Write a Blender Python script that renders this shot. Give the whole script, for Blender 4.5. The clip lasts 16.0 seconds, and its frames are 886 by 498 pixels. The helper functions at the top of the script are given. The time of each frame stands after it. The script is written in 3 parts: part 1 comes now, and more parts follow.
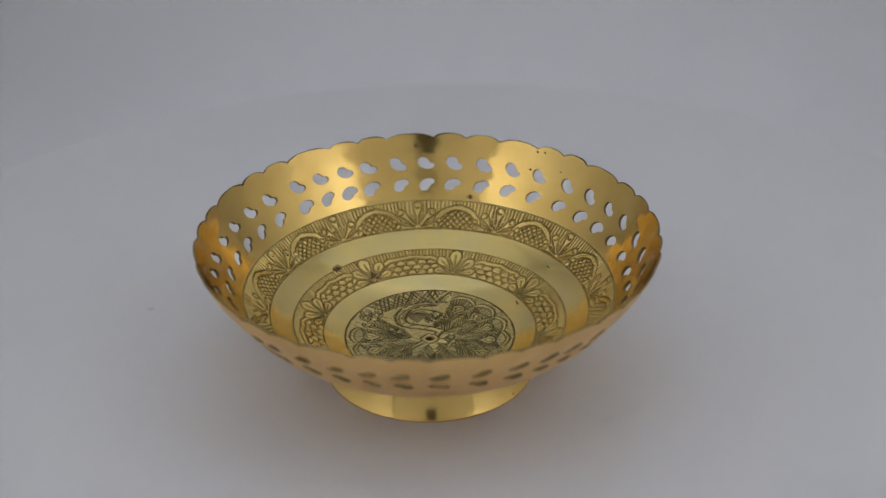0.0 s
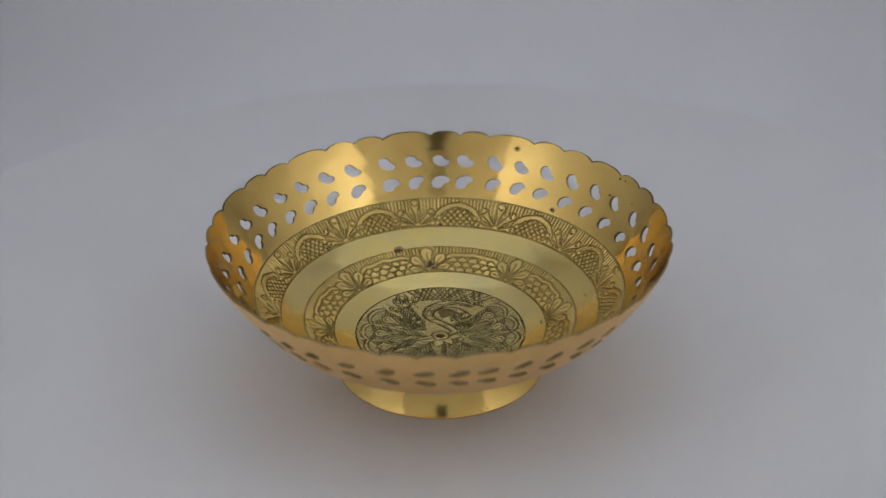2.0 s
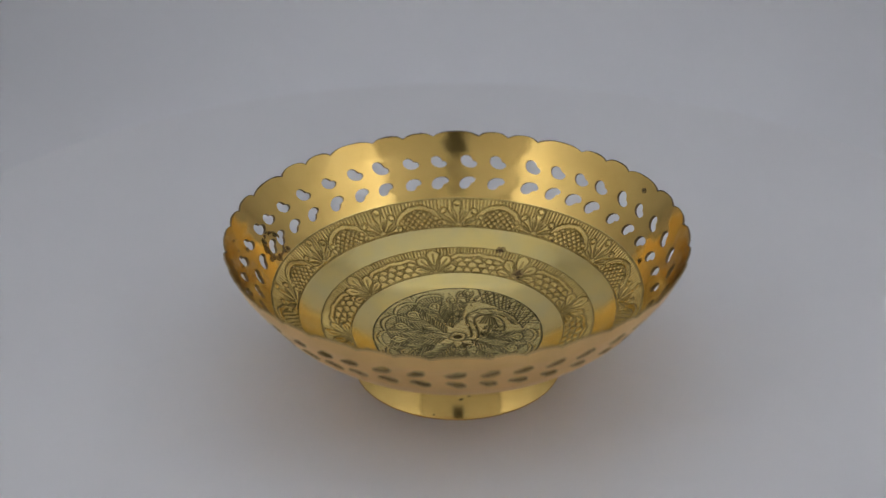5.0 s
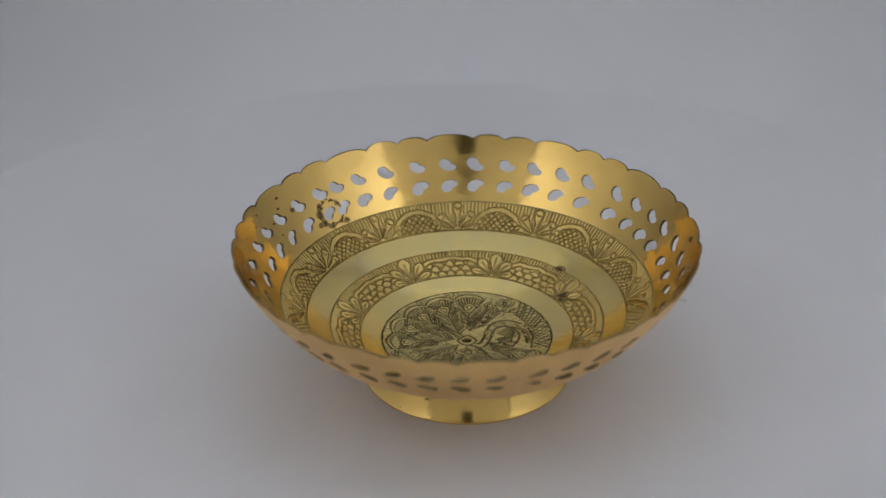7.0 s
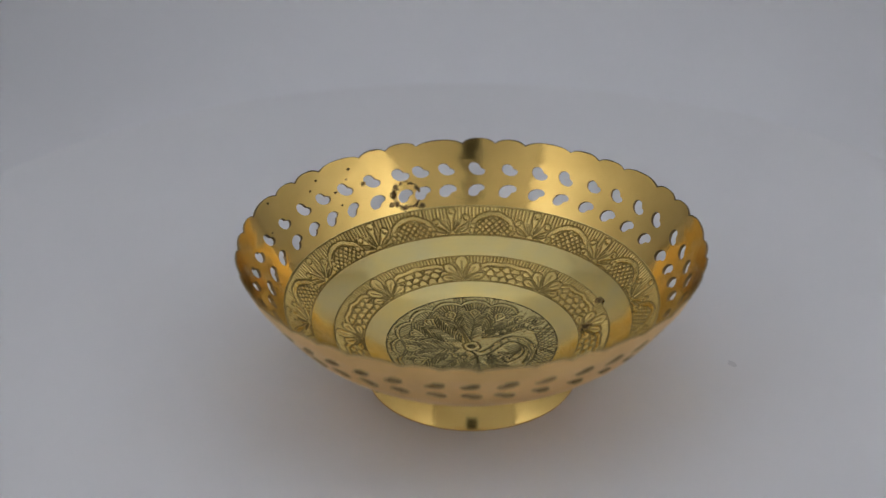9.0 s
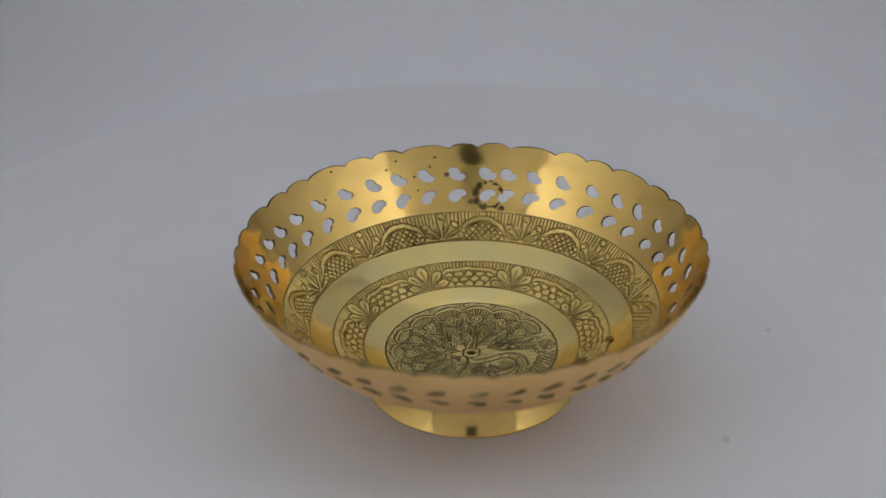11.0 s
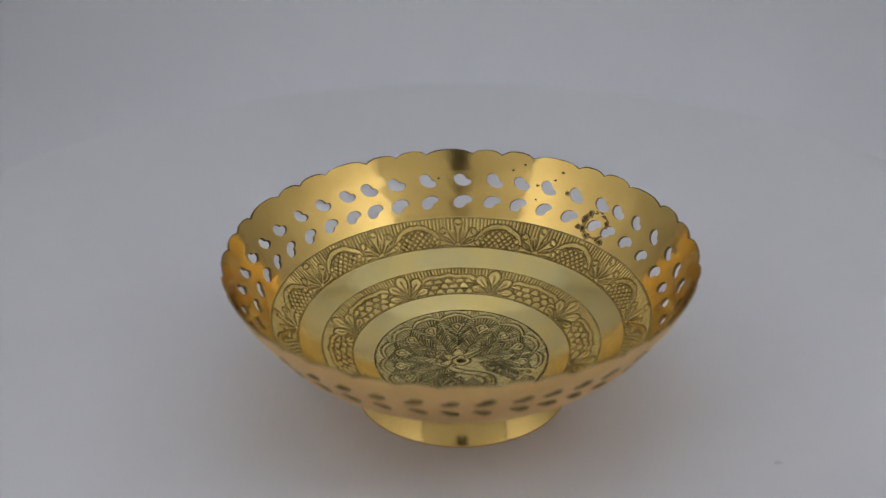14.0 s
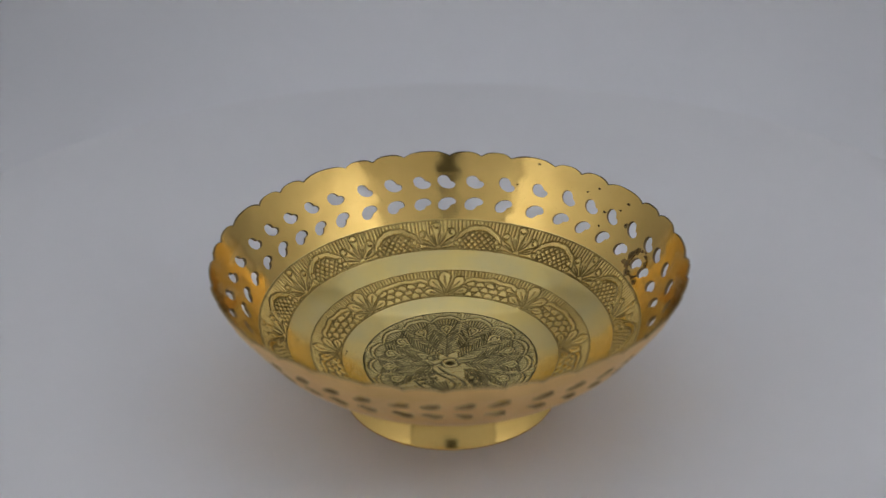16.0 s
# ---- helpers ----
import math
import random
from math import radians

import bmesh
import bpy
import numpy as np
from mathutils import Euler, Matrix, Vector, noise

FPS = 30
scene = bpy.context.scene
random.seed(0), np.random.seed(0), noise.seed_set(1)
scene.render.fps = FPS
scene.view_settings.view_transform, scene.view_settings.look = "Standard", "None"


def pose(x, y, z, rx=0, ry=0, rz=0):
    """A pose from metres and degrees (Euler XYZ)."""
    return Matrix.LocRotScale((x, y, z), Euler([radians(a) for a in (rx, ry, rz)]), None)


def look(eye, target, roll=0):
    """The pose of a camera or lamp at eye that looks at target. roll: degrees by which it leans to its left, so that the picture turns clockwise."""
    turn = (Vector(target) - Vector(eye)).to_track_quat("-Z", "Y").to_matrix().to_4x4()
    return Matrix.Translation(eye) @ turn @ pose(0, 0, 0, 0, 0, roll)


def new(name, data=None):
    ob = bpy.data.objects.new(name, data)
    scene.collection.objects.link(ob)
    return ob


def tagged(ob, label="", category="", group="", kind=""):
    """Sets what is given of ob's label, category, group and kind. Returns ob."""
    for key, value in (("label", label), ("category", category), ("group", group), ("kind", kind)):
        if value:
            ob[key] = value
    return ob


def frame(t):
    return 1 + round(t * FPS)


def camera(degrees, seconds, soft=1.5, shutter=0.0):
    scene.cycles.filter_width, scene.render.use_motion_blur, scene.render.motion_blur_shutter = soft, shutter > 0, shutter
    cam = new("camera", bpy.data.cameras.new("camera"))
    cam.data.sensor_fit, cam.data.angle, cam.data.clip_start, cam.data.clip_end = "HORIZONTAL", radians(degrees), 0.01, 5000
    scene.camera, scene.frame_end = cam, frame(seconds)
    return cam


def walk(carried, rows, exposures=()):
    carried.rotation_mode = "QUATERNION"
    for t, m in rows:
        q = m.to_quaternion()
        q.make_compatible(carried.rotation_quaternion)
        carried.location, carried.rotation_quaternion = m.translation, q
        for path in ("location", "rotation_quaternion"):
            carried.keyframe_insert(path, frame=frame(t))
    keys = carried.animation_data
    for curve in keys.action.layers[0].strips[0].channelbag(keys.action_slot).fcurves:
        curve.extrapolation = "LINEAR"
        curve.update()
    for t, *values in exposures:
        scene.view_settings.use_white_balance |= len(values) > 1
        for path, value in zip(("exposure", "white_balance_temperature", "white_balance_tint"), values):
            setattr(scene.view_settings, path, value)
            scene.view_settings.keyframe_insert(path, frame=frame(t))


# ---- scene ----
# ---------------------------------------------------------------- camera
# A still camera looks through a slot in the front of a small light tent,
# down onto a bowl that rides on a slow turntable.
EYE = (0.0, -0.640, 0.4225)
PITCH = 29.262
aim = (0.0, EYE[1] + math.cos(radians(PITCH)), EYE[2] - math.sin(radians(PITCH)))
cam = camera(29.0, 16.0, soft=1.35)
cam.data.dof.use_dof = True
cam.data.dof.focus_distance = 0.775
cam.data.dof.aperture_fstop = 6.2
walk(cam, [(0.0, look(EYE, aim, -0.85)), (16.0, look(EYE, aim, -0.85))], exposures=[(0.0, 0.0), (16.0, 0.0)])

# turntable: axis, speed and the bowl's place on it
AXIS = (0.0008, 0.0)
SPIN = 0.2297          # radians a second, clockwise from above
OFFSET, PHASE = 0.0115, 2.2504
TABLE_R = 0.3228
TENT = 0.52            # half the width of the square tent
TENT_H = 0.95
TENT_X = 0.04          # the tent stands a little to one side of the camera

# ---------------------------------------------------------------- light
world = bpy.data.worlds.new("world")
scene.world = world
world.use_nodes = True
world.node_tree.nodes["Background"].inputs[0].default_value = (0.02, 0.022, 0.025, 1)
world.node_tree.nodes["Background"].inputs[1].default_value = 1.0


def soft_lamp(name, eye, target, size, watts, colour):
    data = bpy.data.lights.new(name, "AREA")
    data.shape, data.size, data.energy, data.color = "DISK", size, watts, colour
    ob = new(name, data)
    ob.matrix_world = look(eye, target)
    return ob


# two studio lamps outside the cloth sides of the tent
LAMP_W = 17.2
for side in (-1, 1):
    soft_lamp("unseen_lamp", (TENT_X + side * 1.02, -0.33, 0.78), (TENT_X + side * TENT, -0.28, 0.64), 0.46, LAMP_W * (1 + 0.04 * side), (0.945, 0.945, 0.985))
# unseen, cooler daylight-tinted fill lamp added over the cloth top, towards the back
soft_lamp("unseen_lamp", (TENT_X, 0.46, 2.05), (TENT_X, 0.40, TENT_H), 0.90, 32.0, (0.82, 0.88, 0.985))


# ---------------------------------------------------------------- materials
class Nodes:
    """Short hand for building one node material."""

    def __init__(self, name):
        self.mat = bpy.data.materials.new(name)
        self.mat.use_nodes = True
        self.tree = self.mat.node_tree
        self.tree.nodes.clear()
        self.out = self.add("ShaderNodeOutputMaterial")

    def add(self, kind, **values):
        node = self.tree.nodes.new(kind)
        for key, value in values.items():
            node.inputs[key.replace("_", " ")].default_value = value
        return node

    def link(self, a, b):
        self.tree.links.new(a, b)

    def noise(self, scale, detail=4.0, rough=0.55, stretch=None):
        co = self.add("ShaderNodeTexCoord")
        node = self.add("ShaderNodeTexNoise", Scale=scale, Detail=detail, Roughness=rough)
        if stretch:
            m = self.add("ShaderNodeMapping")
            m.inputs["Scale"].default_value = stretch
            self.link(co.outputs["Object"], m.inputs["Vector"])
            self.link(m.outputs[0], node.inputs["Vector"])
        else:
            self.link(co.outputs["Object"], node.inputs["Vector"])
        return node.outputs["Fac"]

    def ramp(self, fac, stops):
        node = self.add("ShaderNodeValToRGB")
        els = node.color_ramp.elements
        while len(els) < len(stops):
            els.new(0.5)
        for el, (at, value) in zip(els, stops):
            el.position = at
            el.color = (*value, 1) if len(value) == 3 else value
        self.link(fac, node.inputs[0])
        return node.outputs[0]

    def mix(self, fac, a, b):
        node = self.add("ShaderNodeMix")
        node.data_type = "RGBA"
        for socket, value in ((node.inputs[0], fac), (node.inputs[6], a), (node.inputs[7], b)):
            if isinstance(value, (int, float)):
                socket.default_value = value
            elif isinstance(value, tuple):
                socket.default_value = (*value, 1)
            else:
                self.link(value, socket)
        return node.outputs[2]

    def scale_to(self, fac, low, high):
        node = self.add("ShaderNodeMapRange")
        node.inputs["To Min"].default_value, node.inputs["To Max"].default_value = low, high
        self.link(fac, node.inputs["Value"])
        return node.outputs[0]

    def bump(self, height, strength, distance):
        node = self.add("ShaderNodeBump", Strength=strength, Distance=distance)
        self.link(height, node.inputs["Height"])
        return node.outputs[0]


def cloth(name, base, dark, through_light=0.0):
    """White tent cloth: fine weave, faint soiling; through_light lets lamp light pass."""
    n = Nodes(name)
    tone = n.mix(n.ramp(n.noise(3.0, 5), [(0.3, (0, 0, 0)), (0.75, (1, 1, 1))]), base, dark)
    diffuse = n.add("ShaderNodeBsdfDiffuse", Roughness=0.6)
    n.link(tone, diffuse.inputs["Color"])
    n.link(n.bump(n.noise(900.0, 2), 0.25, 0.0004), diffuse.inputs["Normal"])
    if through_light:
        glow = n.add("ShaderNodeBsdfTranslucent")
        n.link(tone, glow.inputs["Color"])
        mixed = n.add("ShaderNodeMixShader")
        mixed.inputs[0].default_value = through_light
        n.link(diffuse.outputs[0], mixed.inputs[1])
        n.link(glow.outputs[0], mixed.inputs[2])
        n.link(mixed.outputs[0], n.out.inputs[0])
    else:
        n.link(diffuse.outputs[0], n.out.inputs[0])
    return n.mat


def table_white():
    """Matt white laminate of the turntable, with faint wiping marks."""
    n = Nodes("turntable_white")
    tone = n.mix(n.ramp(n.noise(9.0, 6, 0.6), [(0.35, (0, 0, 0)), (0.8, (1, 1, 1))]), (0.88, 0.875, 0.865), (0.855, 0.85, 0.845))
    b = n.add("ShaderNodeBsdfPrincipled")
    n.link(tone, b.inputs["Base Color"])
    n.link(n.scale_to(n.noise(30.0, 4), 0.55, 0.75), b.inputs["Roughness"])
    b.inputs["Specular IOR Level"].default_value = 0.25
    n.link(n.bump(n.noise(1500.0, 2), 0.15, 0.0002), b.inputs["Normal"])
    n.link(b.outputs[0], n.out.inputs[0])
    return n.mat


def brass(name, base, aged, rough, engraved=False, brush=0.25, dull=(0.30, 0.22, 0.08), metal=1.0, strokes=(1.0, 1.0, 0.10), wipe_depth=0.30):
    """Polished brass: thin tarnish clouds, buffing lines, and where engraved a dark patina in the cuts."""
    n = Nodes(name)
    cloud = n.ramp(n.noise(38.0, 6, 0.6), [(0.38, (0, 0, 0)), (0.78, (1, 1, 1))])
    tone = n.mix(cloud, base, aged)
    b = n.add("ShaderNodeBsdfPrincipled", Metallic=metal)
    buff = n.noise(160.0, 5, 0.65, (1.0, 1.0, 6.0))
    r = n.scale_to(n.noise(70.0, 5), rough * 0.7, rough * 1.45)
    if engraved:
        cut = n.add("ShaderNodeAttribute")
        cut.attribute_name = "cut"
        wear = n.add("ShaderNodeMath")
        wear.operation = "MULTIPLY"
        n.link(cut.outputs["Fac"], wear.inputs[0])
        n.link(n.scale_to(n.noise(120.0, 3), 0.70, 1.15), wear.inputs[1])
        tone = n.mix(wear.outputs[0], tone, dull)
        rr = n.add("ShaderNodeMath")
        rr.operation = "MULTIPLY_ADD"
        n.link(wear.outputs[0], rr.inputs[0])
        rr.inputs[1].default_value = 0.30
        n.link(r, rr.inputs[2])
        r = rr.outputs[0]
    n.link(tone, b.inputs["Base Color"])
    n.link(r, b.inputs["Roughness"])
    first = n.add("ShaderNodeBump", Strength=brush, Distance=0.00004)
    n.link(buff, first.inputs["Height"])
    wipe = n.add("ShaderNodeBump", Strength=wipe_depth, Distance=0.00003)
    n.link(n.noise(330.0, 3, 0.6, strokes), wipe.inputs["Height"])
    n.link(first.outputs[0], wipe.inputs["Normal"])
    n.link(wipe.outputs[0], b.inputs["Normal"])
    n.link(b.outputs[0], n.out.inputs[0])
    return n.mat


def plain(name, colour, rough, vary=0.15, scale=40.0, metal=0.0):
    n = Nodes(name)
    dark = tuple(c * (1 - vary) for c in colour)
    b = n.add("ShaderNodeBsdfPrincipled", Roughness=rough, Metallic=metal)
    n.link(n.mix(n.noise(scale, 5), colour, dark), b.inputs["Base Color"])
    n.link(b.outputs[0], n.out.inputs[0])
    return n.mat


CLOTH = cloth("tent_cloth", (0.90, 0.895, 0.89), (0.87, 0.865, 0.86))
SIDE_CLOTH = cloth("tent_side_cloth", (0.82, 0.82, 0.83), (0.78, 0.78, 0.79), 0.5)
FLOOR_CLOTH = cloth("tent_floor_cloth", (0.925, 0.925, 0.925), (0.90, 0.90, 0.90))
TABLE = table_white()
BRASS = brass("polished_brass", (0.88, 0.61, 0.19), (0.77, 0.505, 0.14), 0.12, brush=0.12)
BRASS_IN = brass("pale_polished_brass", (0.865, 0.65, 0.215), (0.68, 0.575, 0.28), 0.15, brush=0.22, strokes=(0.10, 0.9, 0.9), wipe_depth=0.55)
BRASS_OUT = brass("satin_brass", (0.93, 0.64, 0.26), (0.79, 0.535, 0.205), 0.38, metal=0.95)
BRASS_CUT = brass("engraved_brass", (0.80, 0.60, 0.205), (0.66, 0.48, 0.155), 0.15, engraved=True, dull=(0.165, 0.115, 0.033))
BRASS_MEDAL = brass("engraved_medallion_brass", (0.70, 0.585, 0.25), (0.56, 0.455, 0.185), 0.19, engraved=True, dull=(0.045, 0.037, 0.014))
TARNISH = plain("tarnish", (0.22, 0.14, 0.055), 0.42, 0.6, 700.0, 0.85)
HALO = plain("thin_tarnish", (0.50, 0.34, 0.12), 0.25, 0.4, 500.0, 0.95)
FILM = plain("brown_tarnish_film", (0.36, 0.23, 0.085), 0.35, 0.5, 600.0, 0.9)
SMUDGE = plain("grey_scuff", (0.77, 0.765, 0.765), 0.7, 0.1, 300.0)
STUDIO = plain("dark_studio_paint", (0.07, 0.07, 0.072), 0.8, 0.3, 2.0)
SEAM = plain("tan_binding", (0.30, 0.23, 0.15), 0.9, 0.4, 30.0)
GREY_STRIP = plain("grey_strip", (0.55, 0.54, 0.51), 0.7, 0.2, 60.0)


# ---------------------------------------------------------------- mesh helpers
def part(name, bm, material, parent=None, label=""):
    """Links a bmesh as one mesh object, under a thing or part when a parent is given."""
    me = bpy.data.meshes.new(name)
    bm.to_mesh(me)
    bm.free()
    me.materials.append(material)
    ob = new(name, me)
    ob.parent = parent
    return tagged(ob, label)


def part_from_arrays(name, verts, faces, material, parent=None, label="", attribute=None):
    me = bpy.data.meshes.new(name)
    me.from_pydata([tuple(v) for v in verts], [], [tuple(f) for f in faces])
    if attribute is not None:
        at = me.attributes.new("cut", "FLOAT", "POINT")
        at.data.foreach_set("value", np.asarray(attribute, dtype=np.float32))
    me.polygons.foreach_set("use_smooth", [True] * len(me.polygons))
    me.materials.append(material)
    me.update()
    ob = new(name, me)
    ob.parent = parent
    return tagged(ob, label)


def slab(x0, x1, y0, y1, z0, z1, bevel=0.0):
    bm = bmesh.new()
    bmesh.ops.create_cube(bm, size=1)
    for v in bm.verts:
        v.co = Vector(((x0 + x1) / 2 + v.co.x * (x1 - x0), (y0 + y1) / 2 + v.co.y * (y1 - y0), (z0 + z1) / 2 + v.co.z * (z1 - z0)))
    if bevel:
        bmesh.ops.bevel(bm, geom=bm.edges[:], offset=bevel, segments=3, affect="EDGES", profile=0.5)
    return bm


def revolve(profile, steps=256, closed=True):
    """Verts and faces of an (r, z) outline turned about z; r = 0 ends become fans."""
    verts, faces, rings = [], [], []
    for r, z in profile:
        if r < 1e-7:
            rings.append([len(verts)])
            verts.append((0, 0, z))
        else:
            rings.append(list(range(len(verts), len(verts) + steps)))
            verts += [(r * math.cos(2 * math.pi * k / steps), r * math.sin(2 * math.pi * k / steps), z) for k in range(steps)]
    pairs = list(zip(rings, rings[1:])) + ([(rings[-1], rings[0])] if closed else [])
    for a, b in pairs:
        if len(a) == 1 and len(b) == 1:
            continue
        for k in range(steps):
            j = (k + 1) % steps
            if len(a) == 1:
                faces.append((a[0], b[j], b[k]))
            elif len(b) == 1:
                faces.append((a[k], a[j], b[0]))
            else:
                faces.append((a[k], a[j], b[j], b[k]))
    return verts, faces


# ---------------------------------------------------------------- studio and tent
FLOOR_Z = -0.022
STUDIO_HALF, STUDIO_TOP = 1.9, 2.3
room = [
    ("floor", slab(-STUDIO_HALF, STUDIO_HALF, -STUDIO_HALF, STUDIO_HALF, -0.80, -0.76)),
    ("ceiling", slab(-STUDIO_HALF, STUDIO_HALF, -STUDIO_HALF, STUDIO_HALF, STUDIO_TOP, STUDIO_TOP + 0.05)),
    ("wall_north", slab(-STUDIO_HALF, STUDIO_HALF, STUDIO_HALF, STUDIO_HALF + 0.1, -0.76, STUDIO_TOP)),
    ("wall_south", slab(-STUDIO_HALF, STUDIO_HALF, -STUDIO_HALF - 0.1, -STUDIO_HALF, -0.76, STUDIO_TOP)),
    ("wall_east", slab(STUDIO_HALF, STUDIO_HALF + 0.1, -STUDIO_HALF, STUDIO_HALF, -0.76, STUDIO_TOP)),
    ("wall_west", slab(-STUDIO_HALF - 0.1, -STUDIO_HALF, -STUDIO_HALF, STUDIO_HALF, -0.76, STUDIO_TOP)),
]
for name, bm in room:
    tagged(part(name, bm, STUDIO), "dark matt paint of the unlit studio round the tent", "room", kind="structure")

# bench under the tent
tagged(part("bench", slab(-0.62, 0.62, -0.60, 0.62, -0.76, FLOOR_Z - 0.012, 0.004), STUDIO), "dark bench that carries the light tent", "bench", kind="structure")

SLOT_W, SLOT_Z0, SLOT_Z1 = 0.054, 0.292, 0.615
T = 0.004
tagged(part("wall_tent_west", slab(TENT_X - TENT - T, TENT_X - TENT, -TENT, TENT, FLOOR_Z, TENT_H), SIDE_CLOTH), "white translucent cloth side of the light tent, lit from outside", "tent wall", kind="structure")
tagged(part("wall_tent_east", slab(TENT_X + TENT, TENT_X + TENT + T, -TENT, TENT, FLOOR_Z, TENT_H), SIDE_CLOTH), "white translucent cloth side of the light tent, lit from outside", "tent wall", kind="structure")
tagged(part("ceiling_tent", slab(TENT_X - TENT, TENT_X + TENT, -TENT, TENT, TENT_H, TENT_H + T), SIDE_CLOTH), "white cloth top of the light tent", "tent roof", kind="structure")


def tent_front():
    """Front cloth with a standing slot for the camera."""
    bm = bmesh.new()
    for x0, x1, z0, z1 in ((TENT_X - TENT, -SLOT_W, FLOOR_Z, TENT_H), (SLOT_W, TENT_X + TENT, FLOOR_Z, TENT_H), (-SLOT_W, SLOT_W, FLOOR_Z, SLOT_Z0), (-SLOT_W, SLOT_W, SLOT_Z1, TENT_H)):
        piece = slab(x0, x1, -TENT - T, -TENT, z0, z1)
        me = bpy.data.meshes.new("piece")
        piece.to_mesh(me)
        piece.free()
        bm.from_mesh(me)
        bpy.data.meshes.remove(me)
    return tagged(part("wall_tent_front", bm, CLOTH), "white cloth front of the light tent with a camera slot", "tent wall", kind="structure")


tent_front()
# unseen grey strip added above the slot, mirrored by the rim as a paler column
tagged(part("trim", slab(-SLOT_W, SLOT_W, -TENT + 0.001, -TENT + 0.003, SLOT_Z1, 0.83), GREY_STRIP), "grey strip above the camera slot, added for the rim's reflection", "zip", kind="structure")
# sewn binding in the two front corners
for name, x0, x1 in (("trim_west", TENT_X - TENT + 0.001, TENT_X - TENT + 0.011), ("trim_east", TENT_X + TENT - 0.011, TENT_X + TENT - 0.001)):
    tagged(part(name, slab(x0, x1, -TENT + 0.001, -TENT + 0.009, FLOOR_Z, TENT_H), SEAM), "tan sewn binding in the corner of the light tent", "seam", kind="structure")


def sweep():
    """Floor cloth that curves up into the back wall as one seamless sheet."""
    line = [(-TENT, FLOOR_Z)]
    line += [(0.40, FLOOR_Z)]
    line += [(0.40 + 0.12 * math.sin(a), FLOOR_Z + 0.12 - 0.12 * math.cos(a)) for a in (math.pi / 2 * k / 16 for k in range(1, 17))]
    line += [(TENT, TENT_H)]
    bm = bmesh.new()
    rows = []
    for y, z in line:
        rows.append([bm.verts.new((x, y, z)) for x in (TENT_X - TENT, TENT_X + TENT)])
    for a, b in zip(rows, rows[1:]):
        bm.faces.new((a[0], a[1], b[1], b[0])).smooth = True
    ob = part("backdrop", bm, FLOOR_CLOTH)
    solid = ob.modifiers.new("thickness", "SOLIDIFY")
    solid.thickness, solid.offset = 0.003, -1
    return tagged(ob, "seamless white cloth sweep behind the turntable", "backdrop", kind="structure")


sweep()

# ---------------------------------------------------------------- turntable
turntable = tagged(new("turntable"), "round matt white turntable with faint scuffs", "turntable")
E3 = 0.003
disc = [(0, 0)] + [(TABLE_R - E3 + E3 * math.sin(a), -E3 + E3 * math.cos(a)) for a in (math.pi / 2 * k / 6 for k in range(7))]
disc += [(TABLE_R, -0.012), (TABLE_R - 0.004, -0.0155), (0, -0.0155)]
disc_v, disc_f = revolve(disc, 256, closed=False)
part_from_arrays("platter", disc_v, disc_f, TABLE, turntable)
foot_v, foot_f = revolve([(0, -0.0155), (0.20, -0.0155), (0.205, FLOOR_Z), (0, FLOOR_Z)], 96, closed=False)
part_from_arrays("base", foot_v, foot_f, STUDIO, turntable, "dark drive base below the platter")


def outline(points, per=6):
    """A smooth closed outline through the given points (Catmull-Rom)."""
    out, n = [], len(points)
    for i in range(n):
        p0, p1, p2, p3 = (Vector(points[(i + k - 1) % n]) for k in range(4))
        for k in range(per):
            t = k / per
            out.append(0.5 * ((2 * p1) + (p2 - p0) * t + (2 * p0 - 5 * p1 + 4 * p2 - p3) * t * t + (3 * p1 - p0 - 3 * p2 + p3) * t ** 3))
    return out


def blob_outline(rnd, size, stretch=1.0, turn=0.0, rough=0.35, n=11):
    pts = []
    for k in range(n):
        a = 2 * math.pi * k / n
        r = size * (1 + rnd.uniform(-rough, rough))
        x, y = r * math.cos(a) * stretch, r * math.sin(a)
        pts.append((x * math.cos(turn) - y * math.sin(turn), x * math.sin(turn) + y * math.cos(turn)))
    return outline(pts, 3)


rnd = random.Random(5)
for r, th, size, stretch, turn in ((0.1281, 120.5, 0.0013, 2.0, 60), (0.1527, 157.0, 0.0010, 2.4, 20)):
    bm = bmesh.new()
    ring = blob_outline(rnd, size, stretch, radians(turn))
    cx, cy = r * math.cos(radians(th)), r * math.sin(radians(th))
    bm.faces.new([bm.verts.new((cx + p.x, cy + p.y, 0.00012)) for p in ring])
    part("scuff", bm, SMUDGE, turntable, "small grey scuff")

# ---------------------------------------------------------------- the bowl
# radius, height, slope coming in and slope going out: soft creases below and above the pierced zone
KNOTS = [(0.0, 0.0128, 0.0, 0.0), (0.020, 0.0134, 0.068, 0.068), (0.0382, 0.0158, 0.28, 0.28), (0.047, 0.0189, 0.42, 0.42), (0.0607, 0.0252, 0.535, 0.535),
         (0.070, 0.0306, 0.69, 0.69), (0.0817, 0.0405, 1.02, 1.14), (0.0837, 0.0429, 1.20, 1.29), (0.0953, 0.0588, 1.45, 1.62), (0.1, 0.0668, 1.80, 1.80)]
WALL = 0.0014


def inner(r):
    """Height of the bowl's inside at radius r."""
    for (r0, z0, _, m0), (r1, z1, m1, _) in zip(KNOTS, KNOTS[1:]):
        if r <= r1 or r1 == KNOTS[-1][0]:
            h = r1 - r0
            t = (r - r0) / h
            return (2 * t ** 3 - 3 * t * t + 1) * z0 + (t ** 3 - 2 * t * t + t) * h * m0 + (3 * t * t - 2 * t ** 3) * z1 + (t ** 3 - t * t) * h * m1


